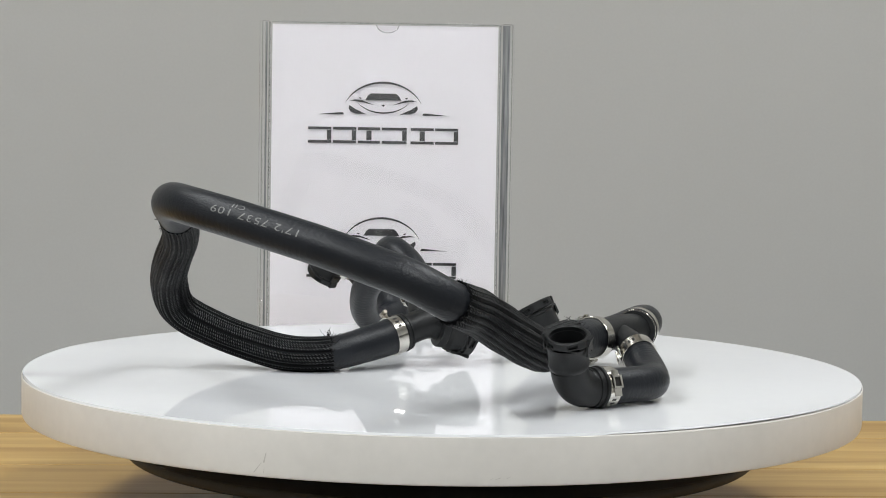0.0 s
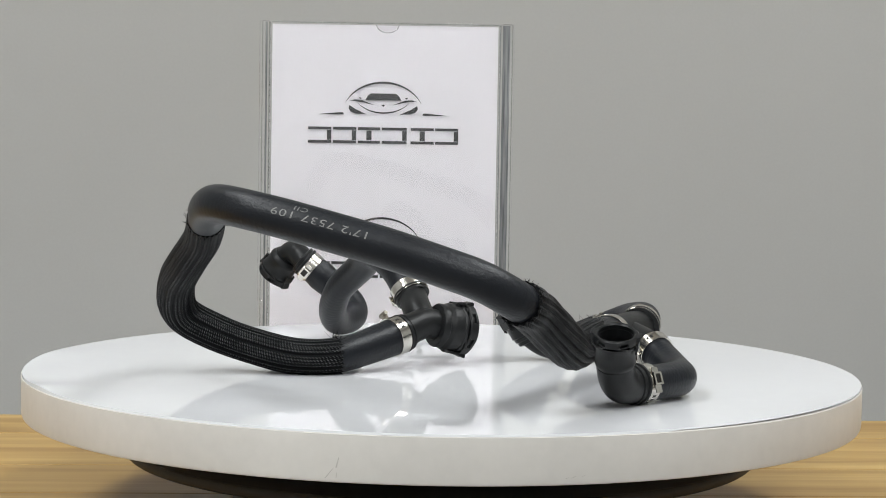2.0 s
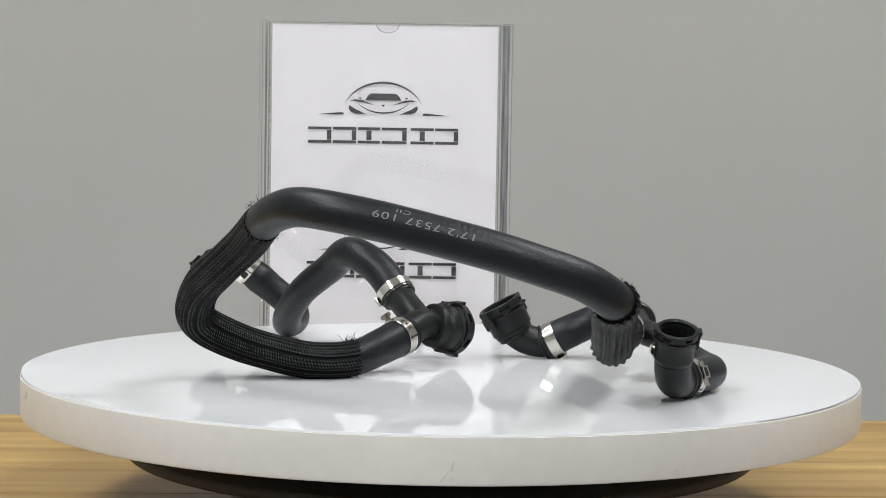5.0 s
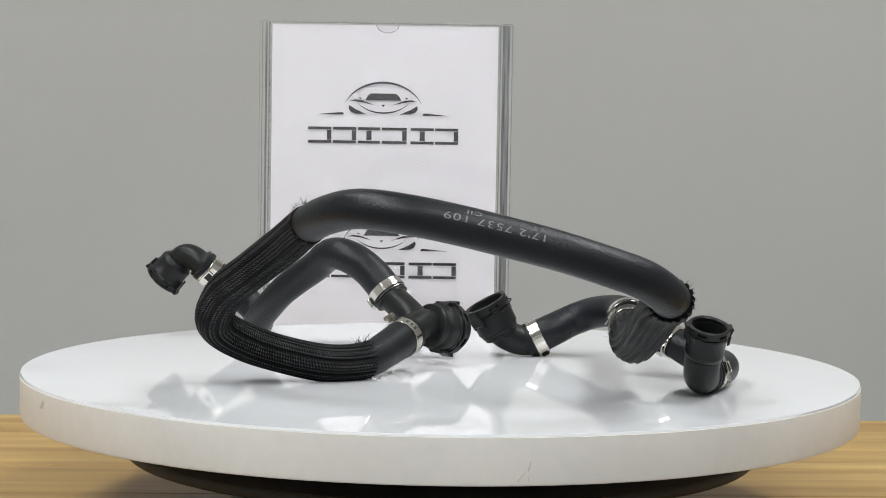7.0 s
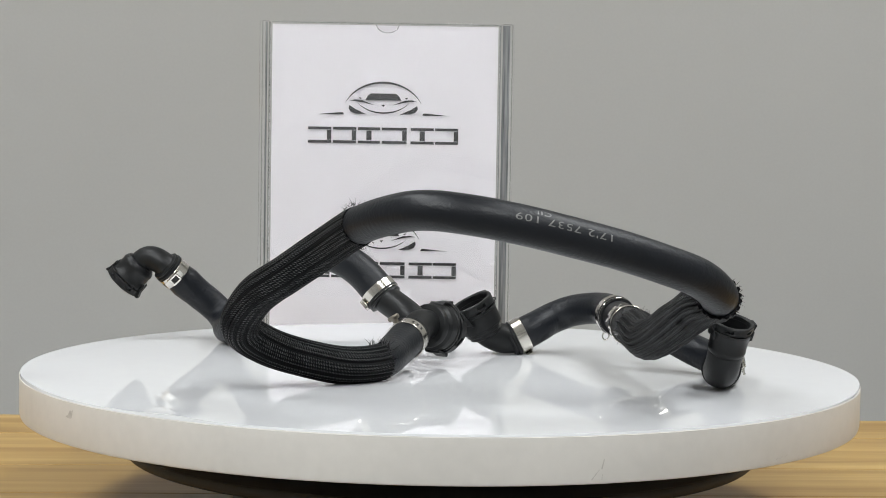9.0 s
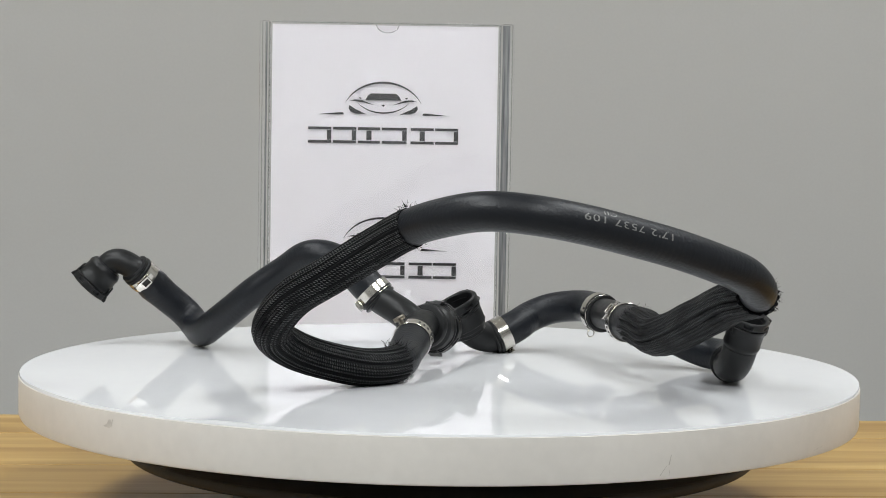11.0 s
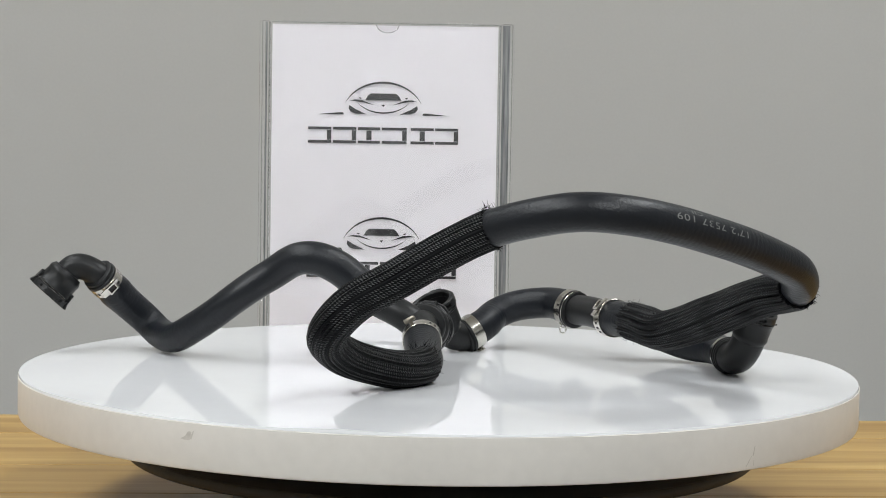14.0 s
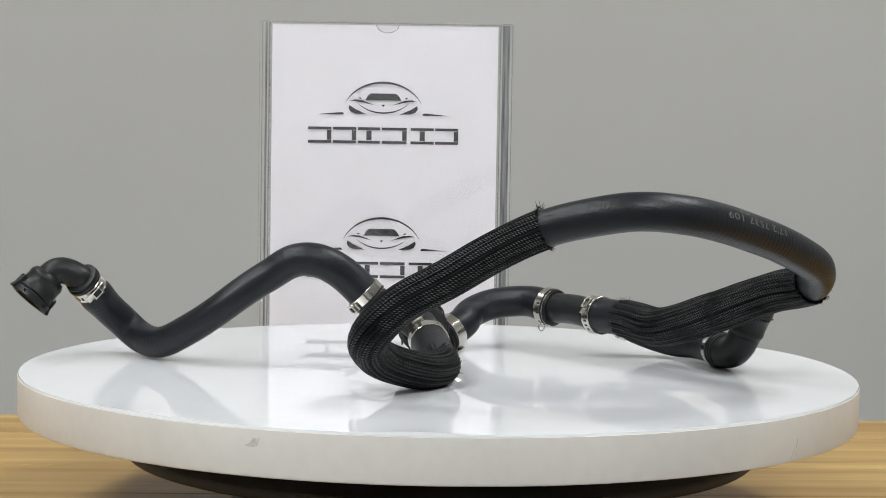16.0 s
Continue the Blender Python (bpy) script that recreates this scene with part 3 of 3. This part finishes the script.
def clamp(at, way, r, ear=(0, 0, 1), width=0.0085, screw=False, wire=False, slots=3):
    """A spring-steel hose clamp: flat band and a raised ear or screw lug."""
    m = along(at, way, ear)
    w = width / 2
    band = part("hose_clamp", revolve([(r, -w), (r + 0.0007, -w), (r + 0.0009, -w + 0.0002), (r + 0.0009, w - 0.0002), (r + 0.0007, w), (r, w)], 64, closed=True), METAL, HOSE, "shiny plated steel hose clamp")
    band.matrix_basis = m
    if not (screw or wire):
        # the crimp ear is a raised open frame, with the band's tongue running in beneath it
        bm, loops = bmesh.new(), []
        for x in (r + 0.0006, r + 0.0031):
            for hy, hz in ((0.0042, w * 0.85), (0.0029, w * 0.5)):
                loops.append([bm.verts.new((x, sy * hy, sz * hz)) for sy, sz in ((-1, -1), (1, -1), (1, 1), (-1, 1))])
        for a, c in ((0, 1), (2, 3), (0, 2), (1, 3)):
            for k in range(4):
                k2 = (k + 1) % 4
                bm.faces.new((loops[a][k], loops[a][k2], loops[c][k2], loops[c][k]))
        bmesh.ops.recalc_face_normals(bm, faces=bm.faces)
        bmesh.ops.bevel(bm, geom=[e for e in bm.edges if e.calc_face_angle(0) > 0.5], offset=0.00035, segments=2, affect="EDGES", profile=0.6)
        part("ear", bm, METAL, band, "raised open crimp ear")
        part("tongue", boxed(r + 0.0004, r + 0.0013, -0.0092, 0.0078, -w * 0.66, w * 0.66, bevel=0.0004), METAL, band)
        # a dark block inside the frame takes the place of the hollow's shade
        part("ear_recess", boxed(r + 0.0012, r + 0.0016, -0.0028, 0.0028, -w * 0.49, w * 0.49), BASE, band, "dark block painted as the ear's shaded hollow", False)
    # slots are not cut: dark blocks on the band paint their shade
    for k in range(slots):
        bm = boxed(r + 0.0007, r + 0.00098, -0.0008, 0.0008, -w * 0.34, w * 0.34)
        part("slot", bm, BASE, band, "dark block painted as a shaded punched slot", False).matrix_basis = Matrix.Rotation(radians(-54 - 15 * k), 4, "Z")
    if screw:
        bm = revolve([(0, -0.0042), (0.0015, -0.0042), (0.0018, -0.0036), (0.0018, 0.0036), (0.0015, 0.0042), (0, 0.0042)], 14, m=Matrix.Translation((r + 0.0046, 0, 0)) @ Matrix.Rotation(radians(90), 4, "X"))
        part("screw", bm, SCREW, band, "small brass-coloured screw")
        part("lug", boxed(r + 0.0008, r + 0.0056, -0.0014, 0.0014, -w * 0.5, w * 0.5, bevel=0.0005), SCREW, band)
    if wire:
        ring = [Vector((r + 0.0040 + 0.0028 * math.cos(q), 0.0022 * math.sin(q), 0.001 * math.sin(q))) for q in np.linspace(0.9 * math.pi, -0.8 * math.pi, 22)]
        tails = [Vector((r + 0.0004, 0.0052, 0.001))] + ring + [Vector((r + 0.0004, -0.0052, -0.001))]
        part("wire_loop", tube(spline(tails, 0.0008), 0.00055, 8), METAL, band, "bent wire clamp end")
    return band


def barb(at, way, r):
    """The plastic stop flange beside a clamp: a tall ring and a lower one behind a groove."""
    ob = part("stop_ring", revolve([(r * 0.7, -0.0028), (r + 0.0006, -0.0028), (r + 0.0018, -0.0022), (r + 0.0018, -0.0006), (r + 0.0006, 0.0), (r + 0.0006, 0.0010), (r + 0.0012, 0.0014), (r + 0.0012, 0.0026), (r * 0.95, 0.0032), (r * 0.7, 0.0032)], 48, closed=True), PLASTIC, HOSE)
    ob.matrix_basis = along(at, way)
    return ob


def column_ring(columns):
    """A closed ring from one closed (x, y, z) section at each angle."""
    bm = bmesh.new()
    cols = [[bm.verts.new(q) for q in col] for col in columns]
    for a, b in zip(cols, cols[1:] + cols[:1]):
        for i in range(len(a)):
            j = (i + 1) % len(a)
            bm.faces.new((a[i], b[i], b[j], a[j]))
    return bm


def arc_block(r0, r1, a0, a1, z0, z1, n=12):
    """A block bent round the axis."""
    bm = bmesh.new()
    cols = []
    for k in range(n + 1):
        a = radians(a0 + (a1 - a0) * k / n)
        cols.append([bm.verts.new((r * math.cos(a), r * math.sin(a), z)) for r, z in ((r0, z0), (r1, z0), (r1, z1), (r0, z1))])
    for a, b in zip(cols, cols[1:]):
        for i in range(4):
            j = (i + 1) % 4
            bm.faces.new((a[i], b[i], b[j], a[j]))
    bm.faces.new(cols[0]), bm.faces.new(cols[-1][::-1])
    return bm


def prism(poly, half, bm=None):
    """A plate with an (x, z) outline, half its thickness to each side in y."""
    bm = bm or bmesh.new()
    a, b = [[bm.verts.new((x, y, z)) for x, z in poly] for y in (-half, half)]
    bm.faces.new(a), bm.faces.new(b[::-1])
    for i in range(len(poly)):
        j = (i + 1) % len(poly)
        bm.faces.new((a[i], b[i], b[j], a[j]))
    return bm


def socket(parent, base, face, r, up=(0, 0, 1), turn=0.0, ridge=False, steps=False, ear_reach=1.0, lined=True):
    """A quick-fit socket from the elbow's end (base) to its open mouth (face): body, slotted lip, spring clip, release ears."""
    base, face = Vector(base), Vector(face)
    way = face - base
    L = way.length
    f = r / 0.015
    lip, slot = min(0.0056 * f, L * 0.3), 0.0012 * f
    g = L - lip
    b = g - slot
    ri, ro, rl = 0.0120 * f, 0.0140 * f, 0.0150 * f
    tip = (1 + 0.15 * ear_reach) * rl
    prof = [(0, -0.0022), (0.0098 * f, -0.0022), (0.0118 * f, -0.0018), (0.0133 * f, 0.0008), (0.0137 * f, 0.0018), (0.0137 * f, 0.0034), (0.0134 * f, 0.0040)]
    if steps:
        prof = [(0, -0.0055), (0.0104 * f, -0.0055), (0.0114 * f, -0.0047), (0.0114 * f, -0.0024), (0.0124 * f, -0.0018), (0.0126 * f, 0.0010), (0.0136 * f, 0.0016), (0.0136 * f, 0.0040)]
    if ridge:
        prof = [(0, 0), (0.0098 * f, 0), (0.0124 * f, 0.0004), (0.0130 * f, 0.0014), (0.0130 * f, 0.19 * L), (0.0124 * f, 0.21 * L), (0.0126 * f, 0.25 * L), (0.0139 * f, 0.30 * L), (0.0142 * f, 0.34 * L)]
    prof += [(0.0138 * f, b - 0.0022), (0.0144 * f, b - 0.0014), (0.0144 * f, b), (ri, b), (ri, 0.005), (0, 0.005)]
    body = part("socket", revolve(prof, 56), PLASTIC, parent, "black plastic quick-fit socket")
    body.matrix_basis = along(base, way, up, turn)
    # the lip: slightly squared, with four windows pressed into its side
    cols = []
    for k in range(96):
        q = 360 * k / 96
        a = radians(q)
        rr = rl * (1 + 0.035 * math.cos(4 * a) * (1 if math.cos(4 * a) < 0 else 0.3))
        pressed = any(abs(q - c) < 12 for c in (58, 122, 238, 302))
        rw = rr * 0.89 if pressed else rr
        sec = ((ri, g), (rr - 0.0006, g), (rr, g + 0.0006), (rr, g + 0.26 * lip), (rw, g + 0.28 * lip), (rw, g + 0.66 * lip), (rr, g + 0.68 * lip), (rr, L - 0.0006), (rr - 0.0006, L), (ri + 0.0008, L), (ri, L - 0.0008))
        cols.append([(x * math.cos(a), x * math.sin(a), z) for x, z in sec])
    part("lip", column_ring(cols), PLASTIC, body, "squared socket lip with pressed windows")
    if lined:
        part("liner", revolve([(ri - 0.0005, b - 0.003), (ri - 0.0001, b - 0.003), (ri - 0.0001, g + 0.002), (ri - 0.0005, g + 0.002)], 48, closed=True), PLASTIC, body)
    for c in (0, 180):
        part("bridge", arc_block(ri + 0.0001, ro, c - 38, c + 38, b + 0.00005, g - 0.00005), PLASTIC, body)
        ear = prism([(ro, b - 0.0046 * f), (1.02 * rl, b - 0.0036 * f), (1.03 * rl, g), (tip, L - 0.0010 * f), (tip - 0.0005, L - 0.0002), (0.97 * rl, L - 0.0002), (0.97 * rl, g), (ro * 0.98, g - 0.0002)], 0.0037 * f)
        for side in (-1, 1):
            rib = [(ro * 0.97, b - 0.0062 * f), (1.01 * rl, b - 0.0052 * f), (1.04 * rl, g), (0.98 * rl, g)]
            bm = prism(rib, 0.0005 * f)
            bmesh.ops.translate(bm, vec=(0, side * 0.0044 * f, 0), verts=bm.verts[:])
            part("ear_rib", bm, PLASTIC, body, "", False).matrix_basis = Matrix.Rotation(radians(c), 4, "Z")
        part("release_ear", ear, PLASTIC, body, "flared release ear", False).matrix_basis = Matrix.Rotation(radians(c), 4, "Z")
    # spring clip: two wires across the slots, joined round the back
    y, z = (1.03 if lined else 0.93) * ri, b + slot * 0.5
    ways = [(-0.72 * ro, y * 0.98, z), (-0.5 * ro, y, z), (0.5 * ro, y, z), (0.86 * ro, y * 0.86, z), (1.08 * ro, 0.3 * ro, z), (1.08 * ro, -0.3 * ro, z), (0.86 * ro, -y * 0.86, z), (0.5 * ro, -y, z), (-0.5 * ro, -y, z), (-0.72 * ro, -y * 0.98, z)]
    part("spring_clip", tube(spline(ways, 0.0012), 0.00052 * f, 8), SPRING, body, "black wire spring clip")
    return body


def rubber(name, pts, radius, label="", n=36):
    return part(name, tube(pts, radius, n), RUBBER, HOSE, label or "smooth black rubber hose")


def sleeve(name, pts, radius, flutes, depth, lanes):
    return part(name, tube(pts, radius, 128, flutes, depth, ragged=0.0012, lanes=lanes), SLEEVE, HOSE, "black braided nylon protective sleeve")


def main_hose():
    pts = smoothed(spline(extended(MAIN, 0.004), 0.002), 8)
    iF, iA, iB, end = nearest(pts, MAIN[N_FRAY]), nearest(pts, MAIN[N_A]), nearest(pts, MAIN[N_B]), len(pts) - 1
    iS = end - 17
    rubber("hose_end", pts[:iF + 4], lerp_profile((0, 0.0134), (0.35, 0.0130), (0.6, 0.0125), (1, 0.0122)))
    sleeve("braided_sleeve", pts[iF:iA + 1], lerp_profile((0, 0.0127), (0.3, 0.0126), (0.5, 0.0129), (0.75, 0.0124), (1, 0.0124)), 24, 0.0014, 1.5)
    arch = rubber("arched_pipe", pts[iA - 4:iB + 5], lerp_profile((0, 0.0118), (0.15, 0.0121), (1, 0.0121)), "smooth black rubber pipe with grey part number", 48)
    sleeve("braided_sleeve", pts[iB:iS + 1], lerp_profile((0, 0.0137), (0.5, 0.0142), (1, 0.0139)), 18, 0.0024, 3.0)
    rubber("hose_end", pts[iS - 4:], lerp_profile((0, 0.0128), (1, 0.0134)))
    fr = frames_along(pts)
    fray(pts[iF], -fr[iF][0], 0.0128, 28, 1, 0.009, (-50, 60))
    fray(pts[iF], -fr[iF][0], 0.0125, 30, 11, 0.004)
    fray(pts[iA], fr[iA][0], 0.0132, 22, 2, 0.005, (-40, 40))
    fray(pts[iA], fr[iA][0], 0.0132, 60, 12, 0.0032)
    fray(pts[iB], -fr[iB][0], 0.0136, 75, 3, 0.0038)
    fray(pts[iS], fr[iS][0], 0.0137, 70, 4, 0.005)
    clamp(pts[2], fr[2][0], 0.0134, (-0.3, 0.5, 1), screw=True)
    clamp(pts[-3], fr[-3][0], 0.0137, (-0.93, -0.36, 0.5))
    # part number along the arch, printed upside down on its outer side
    seg = pts[iA:iB + 1]
    sf = frames_along(seg)
    run = [0.0]
    for a, b in zip(seg, seg[1:]):
        run.append(run[-1] + (b - a).length)
    for body, size, s_end, angle, label in (("17'2 7537 109", 0.0064, 0.174, 26.0, "grey printed part number"), ("CII", 0.0046, 0.134, 50.0, "small grey printed code")):
        cu = bpy.data.curves.new("marking", "FONT")
        cu.body, cu.size, cu.space_character = body, size, 1.12
        cu.align_x, cu.align_y = "LEFT", "CENTER"
        tmp = new("marking", cu)
        bpy.context.view_layer.update()
        me = bpy.data.meshes.new_from_object(tmp.evaluated_get(bpy.context.evaluated_depsgraph_get()))
        bpy.data.objects.remove(tmp)
        bm = bmesh.new()
        bm.from_mesh(me)
        bmesh.ops.subdivide_edges(bm, edges=[e for e in bm.edges if e.calc_length() > 0.0015], cuts=2)
        bmesh.ops.triangulate(bm, faces=bm.faces[:])
        for v in bm.verts:
            s = s_end - v.co.x * 1.48
            i = min(max(np.searchsorted(run, s) - 1, 0), len(seg) - 2)
            k = (s - run[i]) / (run[i + 1] - run[i])
            c = seg[i].lerp(seg[i + 1], k)
            t = sf[i][0]
            outw = Vector((t.y, -t.x, 0)).normalized()
            upw = outw.cross(t)
            if upw.z < 0:
                upw = -upw
            a = radians(angle) - v.co.y / 0.0122
            v.co = c + (outw * math.cos(a) + upw * math.sin(a)) * 0.01222
        part("marking", bm, PRINT, arch, label, False)


def elbow(points, r, name="elbow"):
    return part(name, tube(smoothed(spline(points, 0.0014), 10), r, 36), PLASTIC, HOSE, "black plastic elbow connector")


def bent(a, corner, b, k=0.45):
    """Points of a rounded elbow from a by the corner to b."""
    a, c, b = Vector(a), Vector(corner), Vector(b)
    out = []
    for i in range(9):
        t = i / 8
        out.append((1 - t) ** 2 * a + 2 * t * (1 - t) * c + t * t * b)
    return out


def second_hose():
    pts = smoothed(spline(extended(SECOND, 0.004), 0.002), 16)
    rubber("branch_hose", pts, lerp_profile((0, 0.0128), (0.12, 0.0126), (0.28, 0.0119), (0.45, 0.0112), (0.62, 0.0113), (0.78, 0.0117), (0.90, 0.0121), (0.945, 0.0131), (0.968, 0.0122), (1, 0.0120)), "long bent black rubber branch hose")
    fr = frames_along(pts)
    clamp(pts[2], fr[2][0], 0.0130, (-0.7, 0.5, -0.5))
    clamp(pts[-3], fr[-3][0], 0.0121, (-0.85, -0.36, 0.35))
    # elbow and socket at its free end
    a = pts[-1]
    barb(a + fr[-1][0] * 0.003, fr[-1][0], 0.0112)
    corner, face = Vector((-0.0905, 0.2690, 0.0720)), Vector((-0.1058, 0.2832, 0.0438))
    base = face + (Vector((-0.0935, 0.2718, 0.0620)) - face).normalized() * 0.0215
    elbow([a - fr[-1][0] * 0.004] + bent(a + fr[-1][0] * 0.004, corner, base), 0.0098)
    socket(HOSE, base, face, 0.0152, lined=False)


def y_connector():
    c1 = Vector(MAIN[0])
    j = Vector((-0.0125, 0.0105, 0.0310))
    y = Vector(SECOND[0])
    yd = (Vector(SECOND[0]) - Vector(SECOND[1])).normalized()
    d1 = (c1 - Vector(MAIN[1])).normalized()
    body = part("y_connector", tube(smoothed(spline([c1 - d1 * 0.006, c1 + d1 * 0.006, j, (0.0000, 0.0155, 0.0292)], 0.0015), 4), 0.0112, 40), PLASTIC, HOSE, "black plastic Y-shaped connector")
    part("branch", tube(smoothed(spline([y - yd * 0.006, y + yd * 0.004, j.lerp(y, 0.35), j + Vector((0.002, 0.002, -0.002))], 0.0015), 4), 0.0108, 36), PLASTIC, body)
    barb(c1 + d1 * 0.0075, d1, 0.0124)
    barb(y + yd * 0.0045, yd, 0.0122)
    socket(HOSE, (-0.0035, 0.0142, 0.0298), (0.0220, 0.0236, 0.0250), 0.0186, ridge=True, ear_reach=0.8)


def c_branch():
    pts = smoothed(spline(extended(TO_C, 0.004), 0.002), 6)
    rubber("short_hose", pts, lerp_profile((0, 0.0130), (0.3, 0.0122), (0.75, 0.0122), (1, 0.0136)), "short bent black rubber hose")
    fr = frames_along(pts)
    clamp(pts[2], fr[2][0], 0.0131, (0.1, 0.2, -1), slots=0)
    clamp(pts[-3], fr[-3][0], 0.0138, (-0.5, -0.3, -1), wire=True)
    a = pts[0]
    d = -fr[0][0]
    barb(a + d * 0.0032, d, 0.0122)
    face = Vector((0.0645, 0.0470, 0.0412))
    corner = Vector((0.0845, 0.0405, 0.0115))
    base = face + (Vector((0.0785, 0.0425, 0.0150)) - face).normalized() * 0.0235
    elbow([a - d * 0.005] + bent(a + d * 0.003, corner, base), 0.0114)
    socket(HOSE, base, face, 0.0177, turn=35, steps=True, ear_reach=0.5)


def tee():
    f = Vector(MAIN[-1])
    fd = (f - Vector(MAIN[-2])).normalized()
    d = Vector(TO_C[-1])
    dd = (d - Vector(TO_C[-2])).normalized()
    body = part("tee_connector", tube(smoothed(spline([f - fd * 0.005, f + fd * 0.003, f.lerp(d, 0.5) + Vector((0.001, 0, 0.001)), d + dd * 0.003, d - dd * 0.005], 0.0015), 6), 0.0116, 40), PLASTIC, HOSE, "black plastic three-way connector")
    g = Vector(TO_E[0])
    gd = (g - Vector(TO_E[1])).normalized()
    part("branch", tube(smoothed(spline([f.lerp(d, 0.45), f.lerp(d, 0.3) + Vector((0.012, -0.006, -0.003)), g + gd * 0.003, g - gd * 0.004], 0.0015), 4), 0.0094, 32), PLASTIC, body)
    barb(d + dd * 0.0040, dd, 0.0132)
    barb(f + fd * 0.0048, fd, 0.0122)


def e_branch():
    pts = smoothed(spline(TO_E, 0.002), 8)
    rubber("short_hose", pts, lerp_profile((0, 0.0110), (0.4, 0.0116), (1, 0.0116)), "short curved black rubber hose")
    fr = frames_along(pts)
    clamp(pts[2], fr[2][0], 0.0115, (-0.9, -0.3, -0.4))
    clamp(pts[-3], fr[-3][0], 0.0119, (0.2, -1, 0.35))
    a, d = pts[-1], fr[-1][0]
    barb(a + d * 0.0032, d, 0.0118)
    barb(a + d * 0.0072, d, 0.0112)
    face = Vector((0.0771, -0.2138, 0.0498))
    base = face + (Vector((0.0800, -0.2010, 0.0160)) - face).normalized() * 0.0225
    elbow([a - d * 0.004] + bent(a + d * 0.006, Vector((0.0815, -0.1985, 0.0105)), base), 0.0119)
    socket(HOSE, base, face, 0.0142, turn=80, ear_reach=0.9)


main_hose()
second_hose()
y_connector()
c_branch()
tee()
e_branch()


# ---- what moves ----
def motions():
    ts = [0, 4, 8, 12, 16]
    walk(DISC, [(t, pose(0, 0, Z0 - TABLE_Z, 0, 0, OMEGA * t)) for t in ts])
    walk(HOSE, [(t, pose(0, 0, Z0, 0, 0, OMEGA * t)) for t in ts])


motions()
